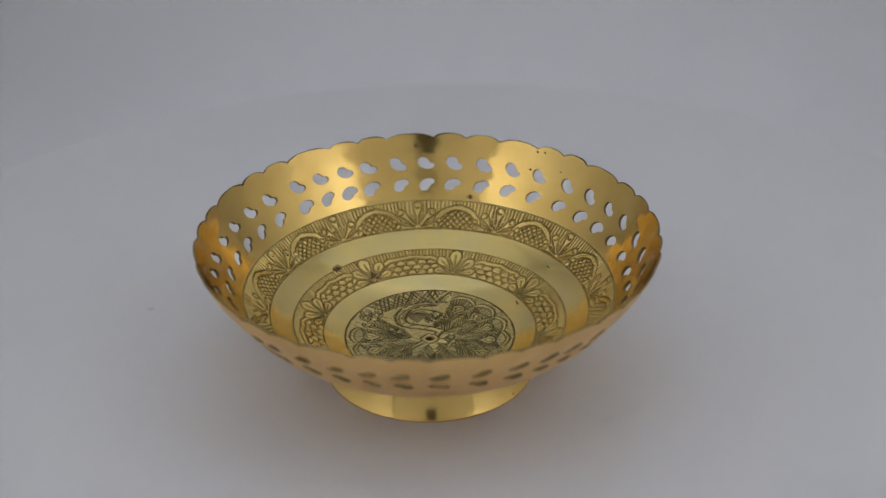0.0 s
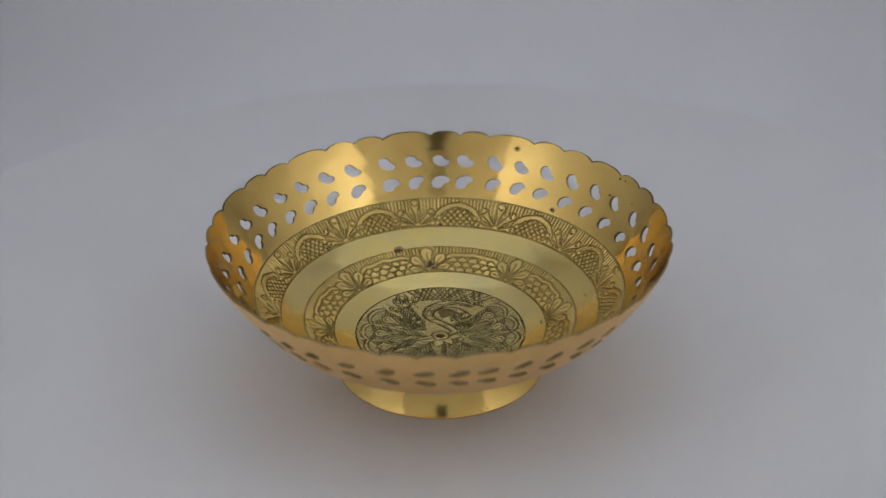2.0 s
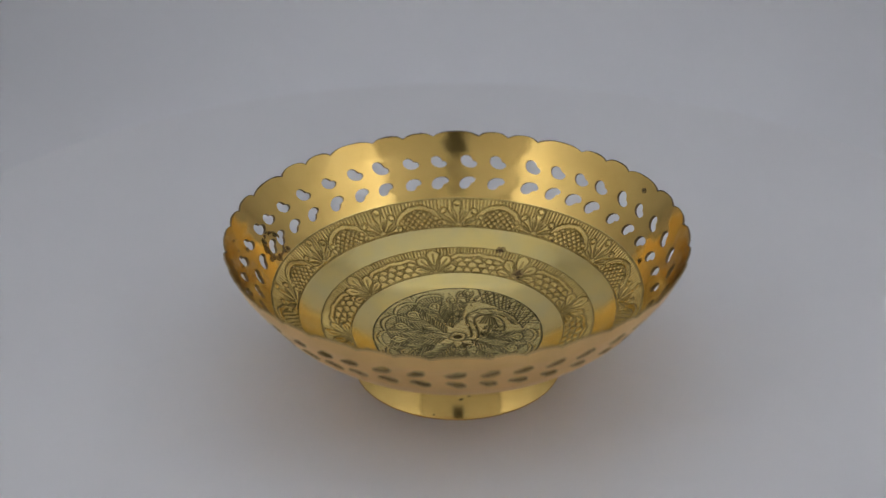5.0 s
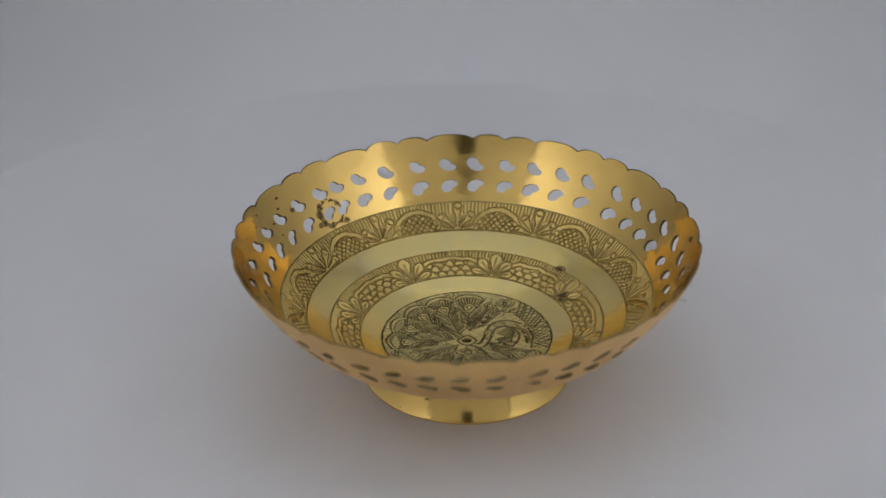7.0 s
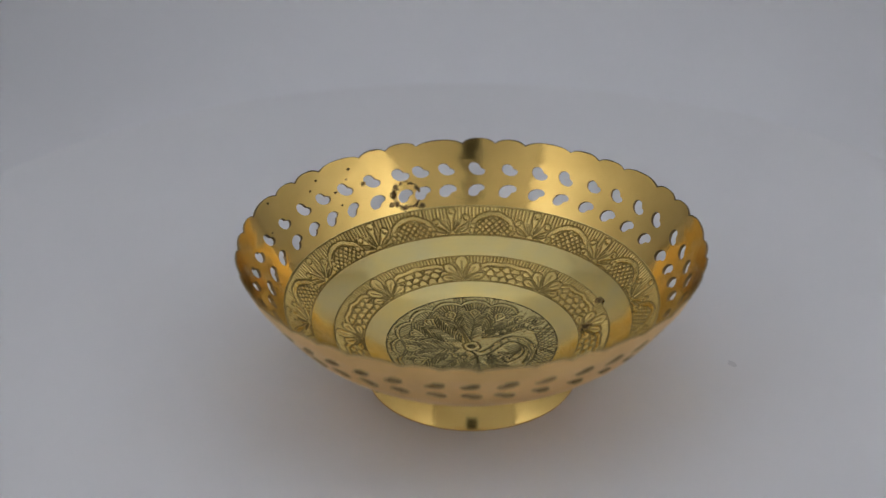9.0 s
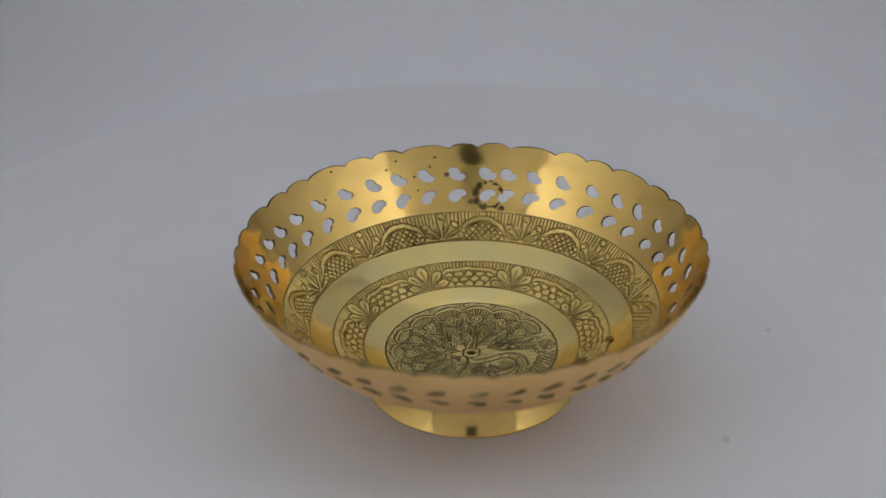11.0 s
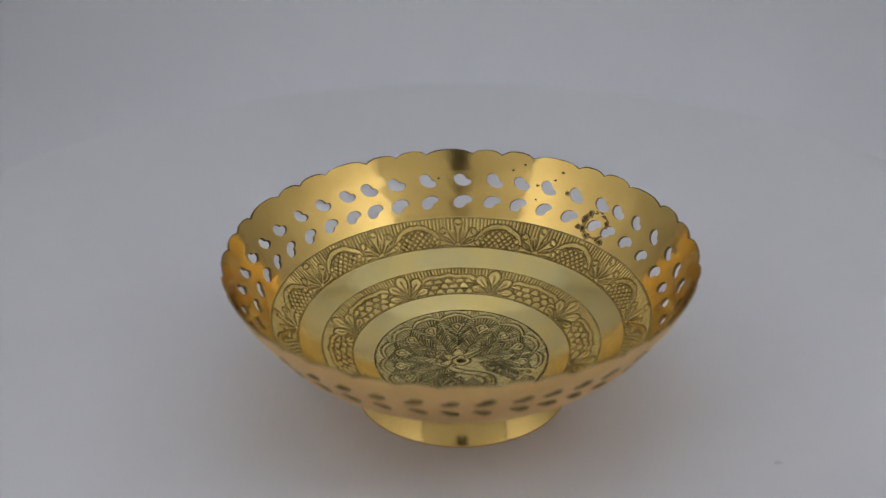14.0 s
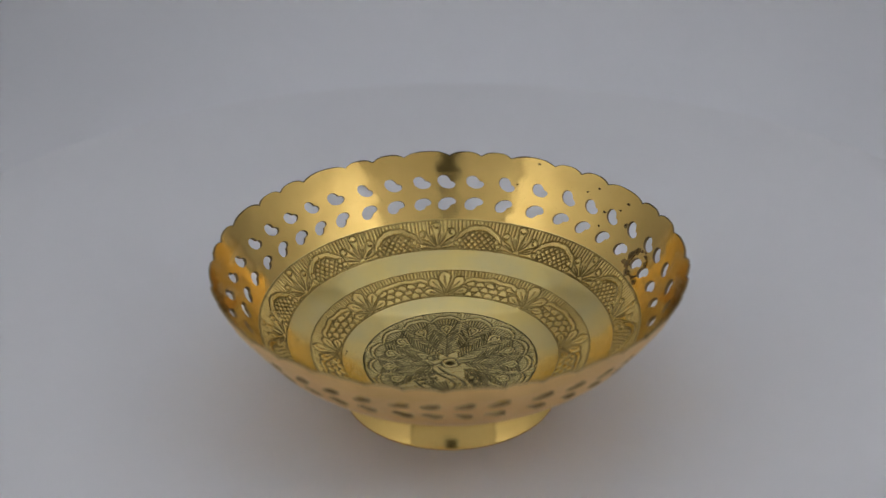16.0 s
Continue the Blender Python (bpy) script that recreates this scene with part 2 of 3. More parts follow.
R_TAB = np.linspace(0, 0.103, 1031)
Z_TAB = np.array([inner(r) for r in R_TAB])
S_TAB = np.r_[0, np.cumsum(np.hypot(np.diff(R_TAB), np.diff(Z_TAB)))]
DZ_TAB = np.gradient(Z_TAB, R_TAB)


def s_of(r):
    return float(np.interp(r, R_TAB, S_TAB))


def surface(theta, s, lift=0.0):
    """Points on the bowl's inside at angle theta (radians) and arc length s, lifted along the inward normal."""
    theta, s = np.asarray(theta, float), np.asarray(s, float)
    r, z, d = np.interp(s, S_TAB, R_TAB), np.interp(s, S_TAB, Z_TAB), np.interp(s, S_TAB, DZ_TAB)
    n = np.hypot(1, d)
    r2, z2 = r - lift * d / n, z + lift / n
    return np.stack([r2 * np.cos(theta), r2 * np.sin(theta), z2 + 0 * theta], -1)


bowl = tagged(new("brass_bowl"), "polished brass footed bowl with pierced scalloped rim and engraved bands", "bowl")

# solid lower body, one closed wall from centre to the pierced zone
R_BODY = 0.0819
body_r = [R_BODY * k / 70 for k in range(71)]
inside = [(max(r, 0.0024), inner(r)) for r in body_r[2:]]


def outside(r):
    d = float(np.interp(r, R_TAB, DZ_TAB))
    n = math.hypot(1, d)
    return (r + WALL * d / n, inner(r) - WALL / n)


v, f = revolve(inside, 256, closed=False)
part_from_arrays("basin", v, f, BRASS_IN, bowl, "smooth polished brass inside")
v, f = revolve([outside(r) for r in reversed(body_r)], 256, closed=False)
part_from_arrays("basin_back", v, f, BRASS_OUT, bowl, "satin brass underside")

# foot ring: a flared hollow cone with a rolled lip
FOOT_R, FOOT_TOP = 0.0466, 0.0148
foot, r_at = [], FOOT_R - 0.0004
for k in range(13):
    z = 0.0012 + (FOOT_TOP + 0.0006 - 0.0012) * k / 12
    foot.append((r_at, z))
    r_at -= (FOOT_TOP + 0.0006 - 0.0012) / 12 * math.tan(radians(36.5 - 17.0 * k / 12))
foot = foot[::-1] + [(FOOT_R, 0.0008), (FOOT_R + 0.0001, 0.0003), (FOOT_R - 0.0003, 0.0), (FOOT_R - 0.0011, 0.0), (FOOT_R - 0.0016, 0.0006)] + [(r - 0.0012, z) for r, z in foot]
v, f = revolve(foot, 256, closed=True)
part_from_arrays("foot", v, f, BRASS, bowl, "flared polished brass foot ring")

# pierced upper wall
HOLES = [186.6, 178.2, 169.0, 160.2, 151.5, 142.5, 131.6, 123.5, 115.4, 108.0, 98.9, 90.7, 82.2, 73.3, 64.4, 55.2, 45.1, 35.8, 27.1, 18.3, 8.3, -0.6, -9.0, -17.0,
         -25.3, -34.7, -43.4, -51.9, -59.1, -67.6, -77.0, -87.2, -96.7, -104.7, -113.3, -122.2, -131.5, -137.5, -145.5, -154.3, -164.5]
DIPS = [28.8, 20.4, 11.8, 58.1, 49.8, 41.7, 88.5, 79.4, 69.6, 118.5, 110.0, 101.7, 148.9, 140.5, 131.8, 179.0, 170.2, 161.5, 209.6, 200.6, 192.0, 239.5, 231.5, 222.7,
        270.2, 261.7, 253.0, 300.0, 291.0, 282.7, 329.1, 321.1, 312.3, 359.1, 350.5, 342.3]
DIPS.sort()
BEAN = [(-4.1, 0.9), (-3.6, 2.7), (-1.8, 3.5), (0.1, 3.1), (1.3, 1.9), (1.9, 0.9), (3.2, 0.4), (4.1, -0.5), (3.9, -1.7), (2.5, -2.7), (0.4, -2.9), (-1.8, -2.3), (-3.5, -0.8)]
S_LOW, S_UP, S_BODY = s_of(0.0866), s_of(0.0924), s_of(R_BODY)
S_MID = (S_LOW + S_UP) / 2
S_A, S_B = s_of(0.0837), s_of(0.0953)
S_RIM = s_of(0.1)
SIDE = 20        # points along each side of a cell


def rim_s(deg):
    """Arc length of the scalloped edge at an angle."""
    deg = deg % 360
    for a, b in zip(DIPS, DIPS[1:] + [DIPS[0] + 360]):
        for d in (deg, deg + 360):
            if a <= d <= b:
                f = 2 * (d - a) / (b - a) - 1
                return S_RIM + 0.0004 - 0.0021 * abs(f) ** 2.8 + 0.0002 * math.sin(a * 1.7)
    return S_RIM


def pierced_wall():
    wall_rnd = random.Random(11)
    sheet_v, sheet_f, hole_loops, index = [], [], [], {}

    def vert(th, s):
        key = (round(th * 1e6), round(s * 1e8))
        if key not in index:
            index[key] = len(sheet_v)
            sheet_v.append((th, s))
        return index[key]

    n = len(HOLES)
    lines = []
    for i in range(n):
        nxt = HOLES[(i + 1) % n] - (360 if i == n - 1 else 0)
        lines.append((HOLES[i] + nxt) / 2)
    rim_loop = []
    for i in range(n):
        a = lines[i - 1] + (360 if i == 0 else 0)      # higher angle side
        b = lines[i]
        mid = HOLES[i]
        cols = [radians(a + (b - a) * k / SIDE) % (2 * math.pi) for k in range(SIDE + 1)]
        # closed strip below the holes and scalloped strip above
        for s0, s1, count in ((S_BODY, S_A, 3),):
            grid = [[vert(th, s0 + (s1 - s0) * j / count) for th in cols] for j in range(count + 1)]
            for j in range(count):
                for k in range(SIDE):
                    sheet_f.append((grid[j][k], grid[j][k + 1], grid[j + 1][k + 1], grid[j + 1][k]))
        count = 6
        grid = [[vert(th, S_B + (rim_s(math.degrees(th)) - S_B) * j / count) for th in cols] for j in range(count + 1)]
        for j in range(count):
            for k in range(SIDE):
                sheet_f.append((grid[j][k], grid[j][k + 1], grid[j + 1][k + 1], grid[j + 1][k]))
        rim_loop += grid[count][:-1]
        # the two pierced cells
        for s0, s1, sc, flip, r_mm in ((S_A, S_MID, S_LOW, -1, 86.6), (S_MID, S_B, S_UP, 1, 92.4)):
            width = (a - b) * math.pi / 180 * r_mm
            grow = min(1.0, (width - 2.2) / 8.4) * wall_rnd.uniform(0.92, 1.04)
            tilt = radians(wall_rnd.uniform(-9, 9))
            off = wall_rnd.uniform(-0.35, 0.35)
            bean = [Vector((grow * (x * math.cos(tilt) - y * math.sin(tilt)) + off, grow * 0.98 * (x * math.sin(tilt) + y * math.cos(tilt)))) for x, y in BEAN]
            bean = outline([(p.x, p.y * flip) for p in bean], 5)
            edge = [(k, 0) for k in range(SIDE)] + [(SIDE, k) for k in range(SIDE)] + [(SIDE - k, SIDE) for k in range(SIDE)] + [(0, SIDE - k) for k in range(SIDE)]
            outer = []
            for ku, kv in edge:
                th = a + (b - a) * ku / SIDE
                s = s0 + (s1 - s0) * kv / SIDE
                outer.append(((mid - th) * math.pi / 180 * r_mm, (s - sc) * 1000))
            core = sum(bean, Vector((0, 0))) / len(bean)
            ringpts = []
            for x, y in outer:
                way = Vector((x, y)) - core
                best = 0.5
                for p, q in zip(bean, bean[1:] + bean[:1]):
                    e = q - p
                    den = way.x * e.y - way.y * e.x
                    if abs(den) < 1e-9:
                        continue
                    t = ((p - core).x * e.y - (p - core).y * e.x) / den
                    w = ((p - core).x * way.y - (p - core).y * way.x) / den
                    if t > 0 and -1e-6 <= w <= 1 + 1e-6:
                        best = min(t, 0.96)
                ringpts.append(core + way * best)
            rings = 5
            rows = []
            for j in range(rings + 1):
                f = (j / rings) ** 1.35
                row = []
                for (x, y), p, (ku, kv) in zip(outer, ringpts, edge):
                    if j == rings:
                        row.append(vert(radians(a + (b - a) * ku / SIDE) % (2 * math.pi), s0 + (s1 - s0) * kv / SIDE))
                    else:
                        qx, qy = p.x + (x - p.x) * f, p.y + (y - p.y) * f
                        row.append(vert(radians(mid - qx / r_mm * 180 / math.pi) % (2 * math.pi), sc + qy / 1000))
                rows.append(row)
            m = len(edge)
            for j in range(rings):
                for k in range(m):
                    sheet_f.append((rows[j][k], rows[j][(k + 1) % m], rows[j + 1][(k + 1) % m], rows[j + 1][k]))
            hole_loops.append(rows[0])
    th = np.array([p[0] for p in sheet_v])
    s = np.array([p[1] for p in sheet_v])
    # slight hand-worked waviness of the beaten sheet
    wave = 0.00005 * np.sin(7 * th + 1.0) * np.sin((s - S_BODY) * 260) + 0.000028 * np.sin(23 * th + s * 400) + 0.000012 * np.sin(47 * th - s * 620 + 1.3 * np.sin(5 * th))
    wave *= np.clip((s - S_BODY) / 0.004, 0, 1)
    front, back = surface(th, s, wave), surface(th, s, wave - WALL + 0.0007 * np.clip((s - S_B) / (S_RIM - S_B), 0, 1))
    faces = []
    for q in sheet_f:
        a, b, c = (Vector(front[i]) for i in q[:3])
        nrm = (b - a).cross(c - a)
        faces.append(q if nrm.dot(Vector((-a.x, -a.y, 0.05))) > 0 else q[::-1])
    rim = part_from_arrays("pierced_rim", front, faces, BRASS, bowl, "polished brass rim pierced with two rows of bean-shaped holes")
    part_from_arrays("rim_back", back, [q[::-1] for q in faces], BRASS_OUT, bowl, "satin brass outside of the pierced rim")
    for name, loops, mat, label in (("hole_edge", hole_loops, BRASS_EDGE, "darkened sawn edges of the holes"), ("scalloped_edge", [rim_loop], RIM_EDGE, "brown scalloped edge with a dark lip")):
        ev, ef = [], []
        for loop in loops:
            base = len(ev)
            m = len(loop)
            if name == "scalloped_edge":
                # dark lip turned a little over the front, uneven in width
                at, up = th[loop], s[loop]
                wide = 0.00026 + 0.00014 * np.sin(17 * at + 0.8) + 0.00012 * np.sin(41 * at + 2.0)
                lip = surface(at, up - np.maximum(wide, 0.00006), wave[loop] + 0.00004)
                crest = surface(at, up + 0.0001, wave[loop] + 0.00012)
                ev += list(lip) + list(crest)
                ef += [(base + k, base + (k + 1) % m, base + m + (k + 1) % m, base + m + k) for k in range(m)]
                part_from_arrays("edge_face", list(crest) + [back[i] for i in loop], [(k, (k + 1) % m, m + (k + 1) % m, m + k) for k in range(m)], EDGE_FACE, rim, "dull brown thickness of the rim")
                continue
            ev += [front[i] for i in loop] + [back[i] for i in loop]
            ef += [(base + k, base + (k + 1) % m, base + m + (k + 1) % m, base + m + k) for k in range(m)]
        part_from_arrays(name, ev, ef, mat, rim, label)


EDGE_FACE = brass("dull_edge_brass", (0.34, 0.24, 0.10), (0.24, 0.17, 0.07), 0.5, metal=0.8)
RIM_EDGE = brass("rim_edge_brass", (0.14, 0.10, 0.042), (0.10, 0.07, 0.03), 0.55, metal=0.5)
BRASS_EDGE = brass("sawn_brass_edge", (0.30, 0.21, 0.095), (0.18, 0.125, 0.055), 0.48)
pierced_wall()


# ---------------------------------------------------------------- engraving
class Plate:
    """A flat sheet in millimetres on which cuts are drawn; keeps the depth (0 to 1) of the deepest cut at each node."""

    def __init__(self, x, y, wrap=0.0):
        self.x, self.y, self.wrap = x, y, wrap      # node coordinates of a regular grid
        self.depth = np.zeros((len(y), len(x)))
        self.dx, self.dy = x[1] - x[0], y[1] - y[0]

    def segment(self, p, q, width, deep):
        reach = width * 1.2
        deep *= 0.86 + 0.14 * math.sin(0.83 * p[0] + 1.9 * p[1]) * math.sin(0.41 * p[0] - 0.6 * p[1])
        p, q = self.waver(p), self.waver(q)
        shifts = (0.0, self.wrap, -self.wrap) if self.wrap else (0.0,)
        for sh in shifts:
            ax, ay, bx, by = p[0] + sh, p[1], q[0] + sh, q[1]
            i0 = max(0, int((min(ax, bx) - reach - self.x[0]) / self.dx))
            i1 = min(len(self.x), int((max(ax, bx) + reach - self.x[0]) / self.dx) + 2)
            j0 = max(0, int((min(ay, by) - reach - self.y[0]) / self.dy))
            j1 = min(len(self.y), int((max(ay, by) + reach - self.y[0]) / self.dy) + 2)
            if i0 >= i1 or j0 >= j1:
                continue
            gx, gy = np.meshgrid(self.x[i0:i1], self.y[j0:j1])
            ex, ey = bx - ax, by - ay
            t = np.clip(((gx - ax) * ex + (gy - ay) * ey) / (ex * ex + ey * ey + 1e-12), 0, 1)
            d = np.hypot(gx - ax - t * ex, gy - ay - t * ey)
            cut = deep * np.clip(1.6 - d / width * 1.35, 0, 1)
            view = self.depth[j0:j1, i0:i1]
            np.maximum(view, np.minimum(cut, deep), out=view)

    @staticmethod
    def waver(p):
        """The unsteady hand of the engraver."""
        x, y = p
        return (x + 0.16 * math.sin(0.9 * y + 0.33 * x) + 0.10 * math.sin(2.1 * y - 0.7 * x), y + 0.14 * math.sin(0.8 * x + 0.5 * y) + 0.09 * math.sin(1.9 * x - 1.1 * y))

    def line(self, pts, width=0.42, deep=1.0):
        for p, q in zip(pts, pts[1:]):
            self.segment(p, q, width, deep)

    def fill(self, poly, value):
        """Sets the depth inside a closed outline."""
        px, py = np.array([q[0] for q in poly]), np.array([q[1] for q in poly])
        for sh in ((0.0, self.wrap, -self.wrap) if self.wrap else (0.0,)):
            i0 = max(0, int((px.min() + sh - self.x[0]) / self.dx))
            i1 = min(len(self.x), int((px.max() + sh - self.x[0]) / self.dx) + 2)
            j0 = max(0, int((py.min() - self.y[0]) / self.dy))
            j1 = min(len(self.y), int((py.max() - self.y[0]) / self.dy) + 2)
            if i0 >= i1 or j0 >= j1:
                continue
            gx, gy = np.meshgrid(self.x[i0:i1] - sh, self.y[j0:j1])
            hit = np.zeros(gx.shape, bool)
            for ax, ay, bx, by in zip(px, py, np.roll(px, -1), np.roll(py, -1)):
                if ay != by:
                    hit ^= ((ay > gy) != (by > gy)) & (gx < (bx - ax) * (gy - ay) / (by - ay) + ax)
            self.depth[j0:j1, i0:i1][hit] = value

    def shape(self, poly, width=0.42, deep=1.0, inside=0.0):
        self.fill(poly, inside)
        self.line(list(poly) + [poly[0]], width, deep)


def arc(cx, cy, rx, ry, a0, a1, n=14):
    return [(cx + rx * math.cos(radians(a0 + (a1 - a0) * k / n)), cy + ry * math.sin(radians(a0 + (a1 - a0) * k / n))) for k in range(n + 1)]


def teardrop(x, y, ang, length, width, n=9):
    """Outline of a petal that starts at (x, y) and points along ang (degrees)."""
    ca, sa = math.cos(radians(ang)), math.sin(radians(ang))
    side = []
    for k in range(n + 1):
        t = k / n
        side.append((t * length, width / 2 * math.sin(math.pi * t ** 2.1) ** 0.85))
    pts = side + [(a, -b) for a, b in reversed(side)]
    return [(x + a * ca - b * sa, y + a * sa + b * ca) for a, b in pts]


def engraved_band(name, r0, r1, repeats, offset, motif, label, step=0.23, soiled=False):
    s0, s1 = s_of(r0), s_of(r1)
    r_mid = (r0 + r1) / 2 * 1000
    girth = 2 * math.pi * r_mid
    nu, nv = int(girth / step), int((s1 - s0) * 1000 / step)
    xs = np.arange(nu) * girth / nu
    ys = np.linspace(0, (s1 - s0) * 1000, nv + 1)
    plate = Plate(xs, ys, girth)
    cut_rnd = random.Random(name)
    high = ys[-1]
    for k in range(repeats):
        # seen from inside, x runs against the angle
        mid = ((offset + 360 * k / repeats) % 360) / 360 * girth
        motif(plate, mid, girth / repeats, high, cut_rnd)
    n = 160
    plate.line([(girth * k / n, 0.35) for k in range(n + 1)], 0.45, 0.9)
    plate.line([(girth * k / n, high - 0.35) for k in range(n + 1)], 0.45, 0.9)
    # beaten ground between the cuts
    gx, gy = np.meshgrid(xs, ys)
    puff = 0.10 * np.sin(gx * 1.9 + 1.3 * np.sin(gy * 0.9)) * np.sin(gy * 1.7 + np.sin(gx * 0.5))
    th = np.repeat((xs / girth * 2 * math.pi)[None, :], nv + 1, 0)
    ss = np.repeat((s0 + ys / 1000)[:, None], nu, 1)
    fade = np.clip(np.minimum(gy, high - gy) / 0.4, 0, 1)
    lift = 0.00006 + fade * (0.00050 + 0.00022 * puff - 0.00056 * plate.depth)
    verts = surface(th, ss, lift).reshape(-1, 3)
    j, i = np.meshgrid(np.arange(nv), np.arange(nu), indexing="ij")
    i2 = (i + 1) % nu
    faces = np.stack([j * nu + i, (j + 1) * nu + i, (j + 1) * nu + i2, j * nu + i2], -1).reshape(-1, 4)
    faces = faces[:, ::-1]
    # old polish left dark in one stretch
    deg = gx / girth * 360
    soil = 0.34 * np.exp(-((deg - 252) / 17) ** 2) * (0.6 + 0.4 * np.sin(gx * 0.9 + 2 * np.sin(gy * 0.7)) * np.sin(gy * 1.1 + 0.4 * gx)) if soiled else 0.0
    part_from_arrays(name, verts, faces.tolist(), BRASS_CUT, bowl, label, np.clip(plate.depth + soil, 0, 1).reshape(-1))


def jig(rn, amount=0.18):
    return rn.uniform(-amount, amount)


def ticks(p, x0, x1, top, low, pitch, rn, ground=0.3):
    """Hatched strip of upright cuts."""
    p.fill([(x0, low), (x1, low), (x1, top), (x0, top)], ground)
    n = int((x1 - x0) / pitch)
    for k in range(n):
        x = x0 + (k + 0.5) * (x1 - x0) / n + jig(rn, 0.1)
        p.fill([(x - pitch * 0.26, low + jig(rn, 0.2)), (x + pitch * 0.26, low + jig(rn, 0.2)), (x + pitch * 0.24, top), (x - pitch * 0.24, top)], 0.0)
        p.line([(x + pitch / 2, top), (x + pitch / 2 + jig(rn, 0.15), low + jig(rn, 0.5))], 0.40, rn.uniform(0.85, 1.0))


def club(x, y, ang, length, slim, head):
    """Outline of a petal with a slim foot and a round head."""
    ca, sa = math.cos(radians(ang)), math.sin(radians(ang))
    neck = length - head
    pts = [(0, -slim), (neck * 0.45, -slim * 1.15), (neck * 0.8, -head * 0.8)]
    pts += [(neck + head * math.cos(radians(a)), head * math.sin(radians(a))) for a in range(-80, 81, 20)]
    pts += [(neck * 0.8, head * 0.8), (neck * 0.45, slim * 1.15), (0, slim)]
    return [(x + a * ca - b * sa, y + a * sa + b * ca) for a, b in pts]


def fan_and_lattice(p, cx, width, high, rn):
    """Outer band: a palmette of round-headed petals, then a ribboned arch filled with crossed lines; hatching along the top."""
    ax = cx + width / 2
    p.fill([(cx - width / 2, 0.4), (ax, 0.4), (ax, high - 0.4), (cx - width / 2, high - 0.4)], 0.30)
    ticks(p, cx - width / 2, ax, high - 0.5, 8.6, 1.6, rn)
    # ribboned arch with lattice, half on each side of this stretch
    rx, ry = width / 2 - 8.0, high - 3.0
    for mx, a0, a1 in ((ax, 90, 180), (cx - width / 2, 0, 90)):
        arch = [(mx, 0.4)] + [(mx + (x - mx) * (1.06 if 0.2 < (y - 0.4) / ry < 0.8 else 1.0), y) for x, y in arc(mx, 0.4, rx, ry, a0, a1, 24)]
        p.fill(arch, 0.0)
        p.line(arch[1:], 0.46, 1.0)
        p.line(arc(mx, 0.4, rx - 1.9, ry - 2.8, a0, a1, 24), 0.52, 1.0)
        p.line(arc(mx, 0.4, rx - 0.9, ry - 1.2, a0, a1, 24)[5:20], 0.24, 0.25)
        pitch = 3.1
        for slope in (1.05, -1.05):
            for k in range(-10, 11):
                pts = []
                shift = k * pitch + jig(rn, 0.12)
                for q in range(31):
                    y = 0.5 + (ry - 2.4) * q / 30
                    x = shift + (y - ry / 2) / slope
                    inside = (x / (rx - 1.9)) ** 2 + ((y - 0.4) / (ry - 2.8)) ** 2 < 0.98 and (x <= 0.02 if mx == ax else x >= -0.02)
                    if inside:
                        pts.append((mx + x + jig(rn, 0.05), y))
                    else:
                        if len(pts) > 1:
                            p.line(pts, 0.52, 1.0)
                        pts = []
                if len(pts) > 1:
                    p.line(pts, 0.52, 1.0)
    # rays between the petals
    for ang in (30, 66, 76, 104, 114, 150):
        a = radians(ang + jig(rn, 3))
        p.line([(cx + 2.6 * math.cos(a), 0.6 + 2.6 * math.sin(a)), (cx + 7.6 * math.cos(a), 0.6 + 7.0 * math.sin(a))], 0.46, 1.0)
    # palmette, the petal in the middle last
    for ang, ln, head in ((10, 9.4, 1.75), (170, 9.4, 1.75), (47, 10.4, 2.0), (133, 10.4, 2.0), (90, 11.8, 2.15)):
        a = ang + jig(rn, 4)
        ca, sa = math.cos(radians(a)), math.sin(radians(a))
        x, y = cx + 1.9 * ca, 0.7 + 1.9 * sa
        ln += jig(rn, 0.5)
        p.shape(club(x, y, a, ln, 0.65, head), 0.46, 1.0)
        hx, hy = x + (ln - head) * ca, y + (ln - head) * sa
        turn = a - 90 + jig(rn, 40)
        p.line(arc(hx, hy, head * 0.52, head * 0.46, turn + 200, turn + 350, 8), 0.42, 1.0)
    p.shape(arc(cx, 0.5, 2.0, 2.2, 0, 180, 10), 0.42, 0.9)
    for sgn in (-1, 1):
        p.shape(arc(cx + sgn * (10.9 + jig(rn, 0.3)), 5.0 + jig(rn, 0.4), 1.2, 1.2, 0, 360, 12), 0.34, 0.85)


